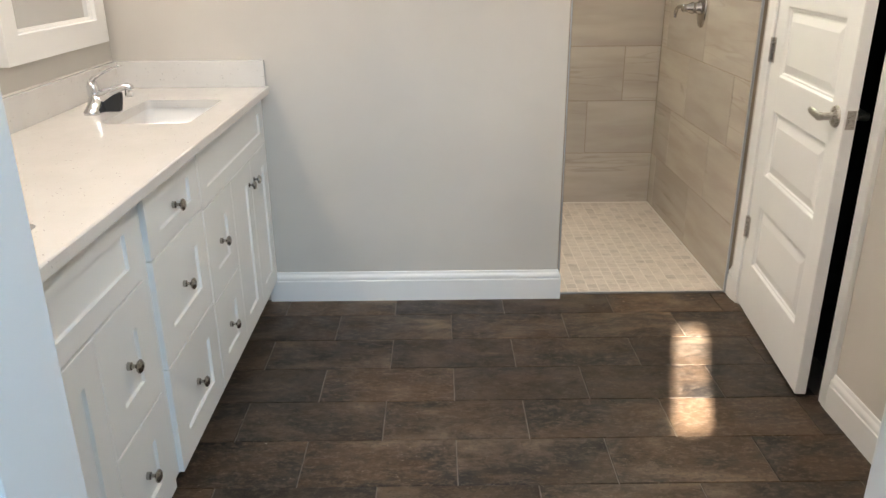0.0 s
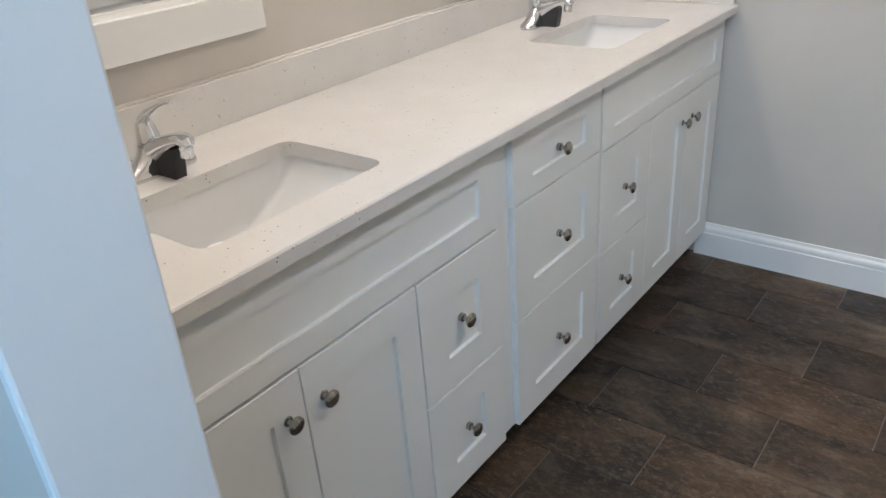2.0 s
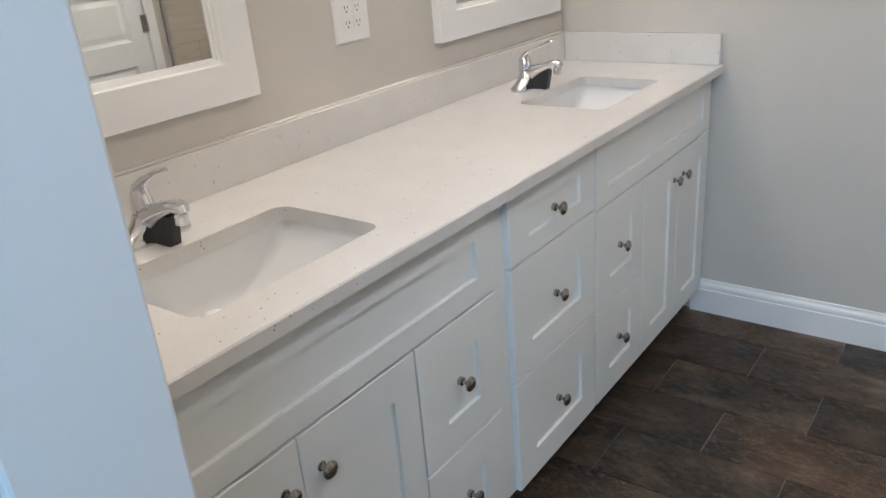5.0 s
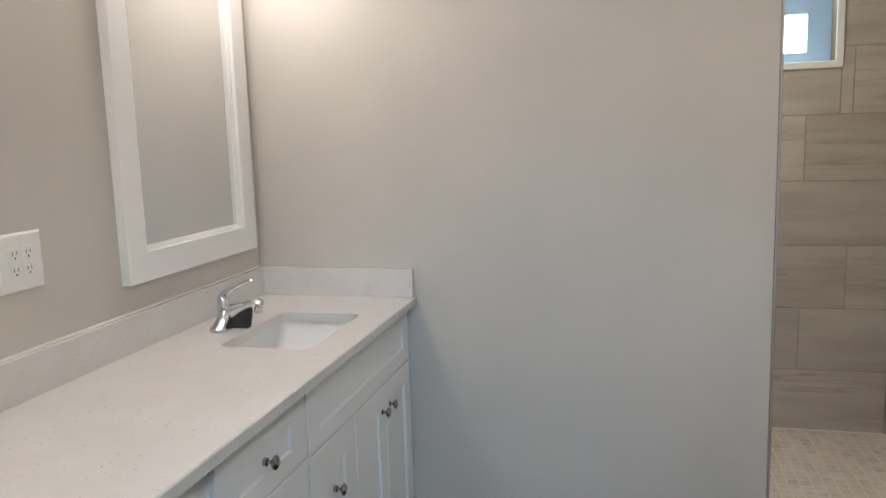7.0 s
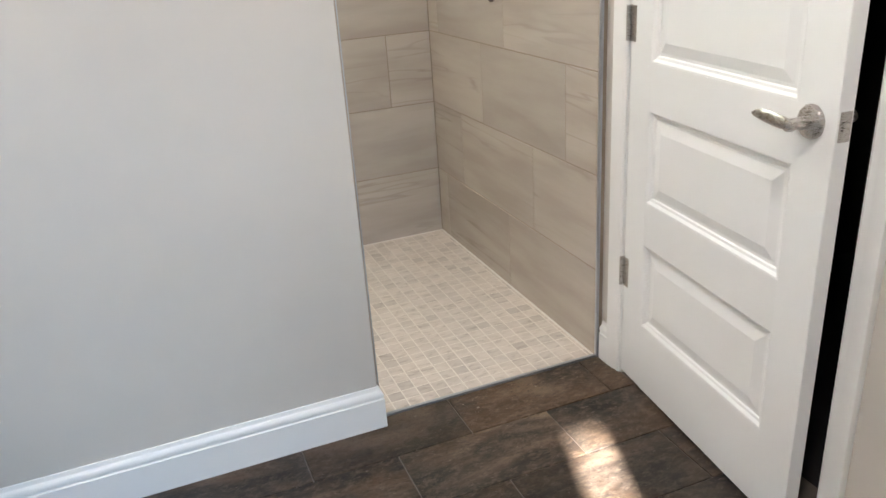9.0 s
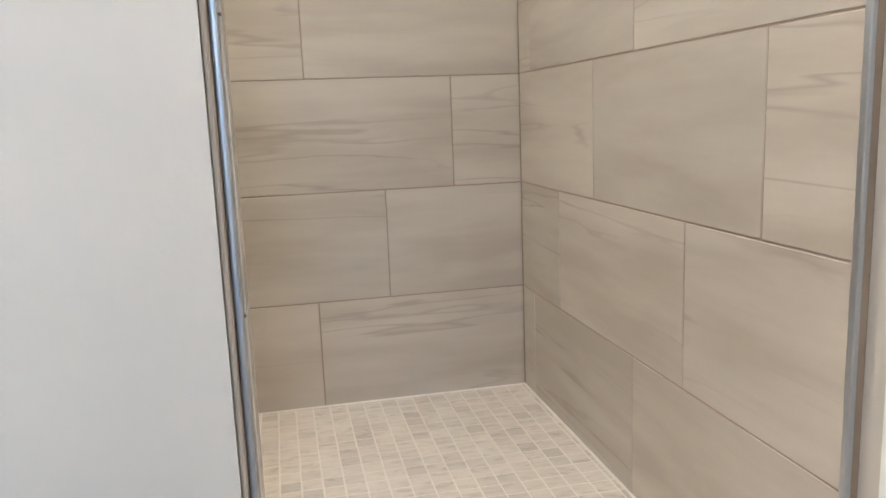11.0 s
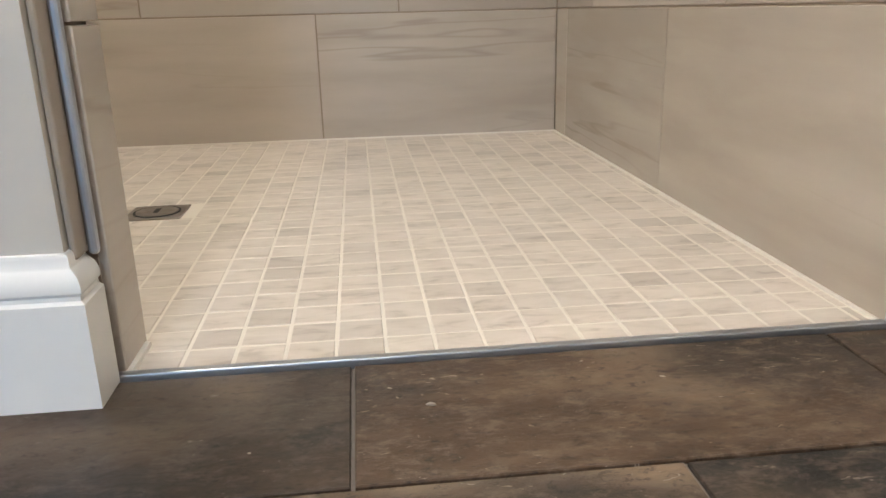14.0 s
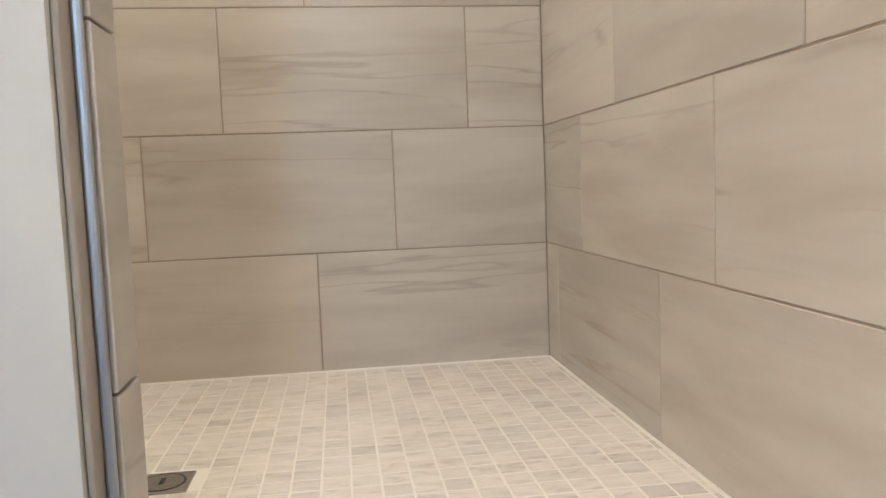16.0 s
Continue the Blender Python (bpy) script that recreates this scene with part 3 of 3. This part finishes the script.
def faucet():
    """Single-lever centreset faucet; the spout points along +x."""
    ob = thing("faucet", "polished chrome single-lever centreset faucet", "faucet", "vanity faucets", (-0.805, SINKS[0] - 0.035, CT))
    bm = bmesh.new()
    rings_mesh(bm, [rounded(0.0265, 0.080, 0.026, z, n=6) if s == 1 else rounded(0.0265 * s, 0.080 * s2, 0.026 * s, z, n=6) for s, s2, z in ((1, 1, 0.0), (1, 1, 0.006), (0.97, 0.985, 0.011), (0.92, 0.92, 0.015), (0.88, 0.76, 0.021), (0.86, 0.56, 0.030), (0.85, 0.42, 0.042), (0.84, 0.34, 0.056))])
    part("base", bm, CHROME, ob, "", True)
    bm = bmesh.new()
    sweep(bm, [(-0.014, 0, 0.026), (0.0, 0, 0.040), (0.022, 0, 0.052), (0.05, 0, 0.0645), (0.08, 0, 0.075), (0.102, 0, 0.080), (0.114, 0, 0.077), (0.120, 0, 0.070)],
          [(0.022, 0.028), (0.025, 0.028), (0.022, 0.0255), (0.017, 0.022), (0.0135, 0.0195), (0.012, 0.018), (0.010, 0.0165), (0.005, 0.010)])
    part("spout", bm, CHROME, ob, "", True)
    bm = bmesh.new()
    lathe(bm, [(0.0105, 0), (0.0125, 0.002), (0.0125, 0.016), (0.013, 0.018), (0.010, 0.030)], pose(0.104, 0, 0.047, 0, 8, 0), 20)
    part("aerator", bm, CHROME, ob, "", True)
    bm = bmesh.new()
    lathe(bm, [(0.0215, 0.0), (0.0225, 0.006), (0.021, 0.02), (0.0185, 0.036), (0.015, 0.047), (0.008, 0.053), (0.002, 0.054)], pose(-0.006, 0, 0.050, 0, -7, 0), 24)
    sweep(bm, [(-0.016, 0, 0.086), (-0.006, 0, 0.104), (0.012, 0, 0.117), (0.038, 0, 0.129), (0.064, 0, 0.140), (0.082, 0, 0.1455), (0.092, 0, 0.146)],
          [(0.007, 0.013), (0.009, 0.0155), (0.0075, 0.0125), (0.0052, 0.0085), (0.0042, 0.0075), (0.004, 0.008), (0.002, 0.005)])
    part("lever", bm, CHROME, ob, "", True)
    # dark block added for the shade and dark reflection below the spout
    bm = bmesh.new()
    arch = [(0.0225, 0.0006), (0.070, 0.0006), (0.074, 0.018), (0.078, 0.040), (0.079, 0.058), (0.066, 0.060), (0.050, 0.054), (0.036, 0.045), (0.0225, 0.036)]
    rings_mesh(bm, [[Vector((x, y, z)) for x, z in arch] for y in (-0.012, 0.012)])
    part("underside", bm, SLOT_SHADE, ob, "dark block added as shade and reflection below the spout")
    bm = bmesh.new()
    lathe(bm, [(0.0022, 0), (0.0022, 0.005), (0.0045, 0.007), (0.0045, 0.011), (0.002, 0.013)], pose(-0.032, 0.0, 0.012), 10)
    part("lift_rod", bm, CHROME, ob, "", True)
    return ob


basin, tap = sink(), faucet()
copy_thing(basin, Matrix.Translation(((SX0 + SX1) / 2, SINKS[1], CB)))
copy_thing(tap, Matrix.Translation((-0.800, SINKS[1], CT)))


# ---- mirrors and outlet ----
def wall_mirror(y0, y1, z0=1.098, z1=2.04):
    ob = thing("wall_mirror", "rectangular mirror in a wide white painted frame", "mirror", "vanity mirrors", (XL, (y0 + y1) / 2, z0))
    m = Matrix(((0, 0, 1, 0), (1, 0, 0, 0), (0, 1, 0, (z1 - z0) / 2), (0, 0, 0, 1)))
    w, h = y1 - y0, z1 - z0
    bm = bmesh.new()
    panel(bm, w, h, [(0.02, 0.0005), (0, 0.0005), (0, 0.0285), (0.0015, 0.030), (0.0805, 0.030), (0.082, 0.0285), (0.083, 0.0175), (0.090, 0.0165), (0.0905, 0.0125), (0.0955, 0.0115), (0.0955, 0.004)], m, False, False)
    part("frame", bm, TRIM, ob)
    bm = bmesh.new()
    panel(bm, w - 0.16, h - 0.16, [(0, 0.003), (0, 0.0085)], m)
    part("glass", bm, MIRROR, ob, "clear silvered mirror glass")
    return ob


wall_mirror(0.98, 1.696)
wall_mirror(2.382, 3.096)

out = thing("wall_outlet", "white double outlet plate with two receptacles", "outlet", loc=(XL, 2.042, 1.222))
OM = Matrix(((0, 0, 1, 0), (1, 0, 0, 0), (0, 1, 0, 0), (0, 0, 0, 1)))
bm = bmesh.new()
panel(bm, 0.128, 0.130, [(0, 0.0003), (0, 0.003), (0.004, 0.006), (0.006, 0.0065)], OM)
part("plate", bm, PLASTIC, out)
for u in (-0.0195, 0.0195):
    bm = bmesh.new()
    panel(bm, 0.030, 0.066, [(0, 0.006), (0, 0.0080), (0.001, 0.0086)], OM @ Matrix.Translation((u, 0, 0)))
    rec = part("receptacle", bm, PLASTIC, out)
    for v in (-0.0185, 0.0185):
        part("slots", boxes((0.0084, 0.0089, u - 0.0066, u - 0.0046, v - 0.002, v + 0.0065), (0.0084, 0.0089, u + 0.0046, u + 0.0066, v - 0.001, v + 0.0065), (0.0084, 0.0089, u - 0.0020, u + 0.0020, v - 0.0105, v - 0.006)), SLOT_SHADE, rec)
    bm = bmesh.new()
    lathe(bm, [(0.003, 0.006), (0.003, 0.0072), (0.001, 0.0074)], OM @ Matrix.Translation((u, -0.048, 0)), 10)
    part("screw", bm, PLASTIC, out)

# ---- shower fittings ----
valve = thing("shower_valve", "brushed nickel shower valve with lever handle", "shower valve", loc=(SX, 3.878, 1.146))
VM = Matrix(((0, 0, -1, 0), (-1, 0, 0, 0), (0, 1, 0, 0), (0, 0, 0, 1)))
bm = bmesh.new()
lathe(bm, [(1.0, 0), (1.0, 0.003), (0.96, 0.007), (0.7, 0.012), (0.45, 0.015)], VM @ Matrix.Diagonal((0.060, 0.090, 1, 1)), 32)
part("escutcheon", bm, KNOB, valve, "", True)
bm = bmesh.new()
lathe(bm, [(0.030, 0.008), (0.030, 0.016), (0.026, 0.022), (0.024, 0.040), (0.027, 0.044), (0.027, 0.052), (0.022, 0.060), (0.016, 0.080), (0.017, 0.092), (0.012, 0.098), (0.004, 0.1)], VM, 24)
part("hub", bm, KNOB, valve, "", True)
bm = bmesh.new()
sweep(bm, [(0.0, 0, 0.085), (-0.028, 0.006, 0.092), (-0.055, 0.002, 0.098), (-0.074, -0.012, 0.100), (-0.082, -0.035, 0.100), (-0.083, -0.050, 0.100)],
      [(0.009, 0.009), (0.0085, 0.0085), (0.008, 0.008), (0.008, 0.008), (0.0085, 0.0085), (0.006, 0.006)], VM, up=Vector((0, 0, 1)))
part("lever", bm, KNOB, valve, "", True)

drain = thing("shower_drain", "square dull steel shower drain in the mosaic", "drain", loc=(0.718, 3.812, 0.0))
part("plate", boxes((-0.045, 0.045, -0.045, 0.045, -0.006, 0.0022), bevel=0.0012), DRAIN, drain)
bm = bmesh.new()
lathe(bm, [(0.0375, 0.0018), (0.0375, 0.0030), (0.034, 0.0030), (0.034, 0.0024)], Matrix.Identity(4), 32)
part("groove", bm, SLOT_SHADE, drain, "dark ring groove")
bm = bmesh.new()
lathe(bm, [(0.0335, 0.002), (0.0335, 0.0036), (0.031, 0.0042), (0.001, 0.0042)], Matrix.Identity(4), 32)
part("cover", bm, DRAIN, drain)
part("slot", boxes((-0.004, 0.004, -0.013, 0.013, 0.003, 0.0047)), SLOT_SHADE, drain)

# ---- shower window ----
win = thing("window_shower", "small white framed window high in the shower", "window", kind="structure")
cx, cz = (WX0 + WX1) / 2, (WZ0 + WZ1) / 2
WM = Matrix(((1, 0, 0, cx), (0, 0, -1, SY), (0, 1, 0, cz), (0, 0, 0, 1)))
bm = bmesh.new()
panel(bm, WX1 - WX0 + 0.064, WZ1 - WZ0 + 0.064, [(0, -0.004), (0, 0.008), (0.003, 0.011), (0.029, 0.011), (0.032, 0.008), (0.032, -0.10), (0.050, -0.10), (0.052, -0.112), (0.052, -0.125)], WM, False, False)
part("window_frame", bm, TRIM, win)
part("sash", boxes((WX1 - 0.105, WX1 - 0.001, SY + 0.085, SY + 0.125, WZ0, WZ1), (WX0 + 0.001, WX0 + 0.105, SY + 0.085, SY + 0.125, WZ0, WZ1), (WX0 + 0.105, WX1 - 0.105, SY + 0.085, SY + 0.125, WZ0, WZ0 + 0.05), (WX0 + 0.105, WX1 - 0.105, SY + 0.085, SY + 0.125, WZ1 - 0.05, WZ1), (WX0 + 0.105, WX1 - 0.105, SY + 0.080, SY + 0.125, 1.972, 2.05)), SASH_BLUE, win, "sash coloured pale blue for the sky light on it")
for a, b in ((WZ0 + 0.04, 1.980), (2.04, WZ1 - 0.04)):
    pane = part("pane", boxes((WX0 + 0.10, WX1 - 0.10, SY + 0.110, SY + 0.114, a, b)), GLASS, win, "clear glass pane")
    pane.visible_shadow = False
structure("backdrop", boxes((-40, 40, 55, 55.2, -2, 26)), FOLIAGE, "foliage backdrop beyond the window, bright by its own glow", "backdrop")

# ---- debris on the floor ----
for k, (x, y, r) in enumerate(((1.098, 3.111, 0.006), (1.066, 3.145, 0.003), (0.96, 3.06, 0.0025), (1.30, 3.13, 0.003), (1.24, 3.17, 0.0025), (0.20, 2.03, 0.004), (0.24, 2.05, 0.003), (0.22, 2.09, 0.003), (1.42, 2.98, 0.003), (-0.22, 2.12, 0.005))):
    bm = bmesh.new()
    r *= 0.55
    bmesh.ops.create_icosphere(bm, subdivisions=1, radius=r)
    for v in bm.verts:
        v.co = Vector((v.co.x * random.uniform(0.6, 2.0), v.co.y * random.uniform(0.3, 0.9), v.co.z * 0.5)) + Vector((0, 0, r * 0.42))
    ob = new("debris_crumb", finish(bm, "debris_crumb", CRUMB))
    ob.location = (x, y, 0)
    ob.rotation_euler = (0, 0, random.uniform(0, 6))
    tagged(ob, "pale plaster crumb lying on the dark tile", "crumb", "crumbs on the floor")


# ---- tiles, piece by piece ----
def chamfered(w, h, t, c):
    """A tile w by h, t thick, its face at local y = 0 looking to -y, with chamfered edges."""
    a, b = w / 2, h / 2
    rings = [[(-a, t, -b), (a, t, -b), (a, t, b), (-a, t, b)], [(-a, c, -b), (a, c, -b), (a, c, b), (-a, c, b)],
             [(-a + c, 0, -b + c), (a - c, 0, -b + c), (a - c, 0, b - c), (-a + c, 0, b - c)]]
    verts = [p for r in rings for p in r]
    faces = [(4 * k + i, 4 * k + (i + 1) % 4, 4 * k + 4 + (i + 1) % 4, 4 * k + 4 + i) for k in (0, 1) for i in range(4)] + [(8, 9, 10, 11)]
    return verts, faces


TILE_MESHES = {}


def tile_mesh(w, h, t, c, mat):
    key = (round(w, 3), round(h, 3), mat.name)
    if key not in TILE_MESHES:
        me = bpy.data.meshes.new("tile")
        verts, faces = chamfered(w, h, t, c)
        me.from_pydata(verts, [], faces)
        me.materials.append(mat)
        TILE_MESHES[key] = me
    return TILE_MESHES[key]


def lay(u0, u1, v0, v1, length, height, joints, grout, skip=None):
    """Running-bond pieces (centre u, centre v, width, height) inside the rectangle; joints: a joint's u for each course, in turn."""
    out, row = [], 0
    v = v0
    while v < v1 - 0.01:
        top = min(v + height, v1)
        u = joints[row % len(joints)]
        u -= math.ceil((u - u0) / length) * length
        while u < u1 - 0.004:
            a, b = max(u, u0), min(u + length, u1)
            if b - a > 0.012:
                cells = [(a, b, v, top)]
                if skip and b > skip[0] and a < skip[1] and top > skip[2] and v < skip[3]:
                    cells = [(a, min(b, skip[0]), v, top), (max(a, skip[1]), b, v, top), (max(a, skip[0]), min(b, skip[1]), v, min(top, skip[2])), (max(a, skip[0]), min(b, skip[1]), max(v, skip[3]), top)]
                for p, q, r, s in cells:
                    if q - p > 0.012 and s - r > 0.012:
                        out.append(((p + q) / 2, (r + s) / 2, q - p - grout, s - r - grout))
            u += length
        v, row = top, row + 1
    return out


def clad(parent, pieces, place, mat, t=0.009, c=0.0012):
    for u, v, w, h in pieces:
        ob = new("tile", tile_mesh(w, h, t, c, mat))
        ob.matrix_world = place(u, v)
        ob.parent = parent


TL, TH, G = 0.6065, 0.3022, 0.003
obs = bpy.data.objects
clad(obs["shower_wall_back"], lay(S0, SX, 0.0, H - 0.004, TL, TH, (0.962, 1.163, 1.358), G, (WX0 - 0.03, WX1 + 0.03, WZ0 - 0.03, WZ1 + 0.03)), lambda u, v: pose(u, SY, v), TILE)
clad(obs["shower_wall_east"], lay(-SY, -YS + 0.004, 0.0, H - 0.004, TL, TH, (-3.796, -3.598, -3.384), G), lambda u, v: pose(SX, -u, v, 0, 0, -90), TILE)
clad(obs["shower_wall_front"], lay(YS + 0.006, YP + 0.008, 0.0, H - 0.004, TL, TH, (3.0,), G), lambda u, v: pose(XT + 0.0165, u, v, 0, 0, 90), TILE)
clad(obs["shower_wall_front"], lay(S0, XT + 0.008, 0.0, H - 0.004, TL, TH, (0.3, 0.5, 0.1), G), lambda u, v: pose(u, YP + 0.0085, v, 0, 0, 180), TILE)
clad(obs["shower_wall_west"], lay(YP + 0.01, SY, 0.0, H - 0.004, TL, TH, (3.8, 3.6, 3.4), G), lambda u, v: pose(S0, u, v, 0, 0, 90), TILE)

# slate-look floor tiles, longest side across the room
PITCH = 0.2185
start = 3.006 - 14 * PITCH
pieces = lay(XL + 0.003, XR - 0.003, start, 3.006, 0.4535, PITCH, (1.04, 1.267), 0.0032)
pieces += lay(XL + 0.003, XR - 0.003, 3.006, YS - 0.005, 0.4535, PITCH, (1.035,), 0.0032)
pieces = [p for p in pieces if p[1] < YB + 0.06]
clad(obs["floor"], [p for p in pieces if p[0] - p[2] / 2 < XR], lambda u, v: pose(u, v, random.uniform(-0.0004, 0.0004), -90) @ pose(0, 0, 0, 0, 0, 0), FLOOR_TILE, 0.006, 0.001)

# shower mosaic
MP = 0.0472
mos = lay(S0 + 0.004, SX - 0.0035, YS + 0.007, SY - 0.0035, MP, MP, (XT + 0.06,), 0.0032)
mos = [p for p in mos if not (p[0] < XT + 0.02 and p[1] < YP + 0.02) and not (abs(p[0] - 0.718) < 0.05 and abs(p[1] - 3.812) < 0.05)]
near = sorted(mos, key=lambda p: p[1] + 0.25 * abs(p[0] - 1.15))
clad(obs["shower_floor"], near[:300], lambda u, v: pose(u, v, random.uniform(-0.0004, 0.0004), -90), MOSAIC, 0.005, 0.0008)
verts, faces = [], []
for u, v, w, h in near[300:]:
    tv, tf = chamfered(w, h, 0.005, 0.0008)
    m = pose(u, v, random.uniform(-0.0004, 0.0004), -90)
    faces += [tuple(len(verts) + i for i in f) for f in tf]
    verts += [tuple(m @ Vector(p)) for p in tv]
me = bpy.data.meshes.new("mosaic_tiles")
me.from_pydata(verts, [], faces)
me.materials.append(MOSAIC_REST)
rest = new("mosaic_tiles", me)
rest.parent = obs["shower_floor"]
tagged(rest, kind="stuff")
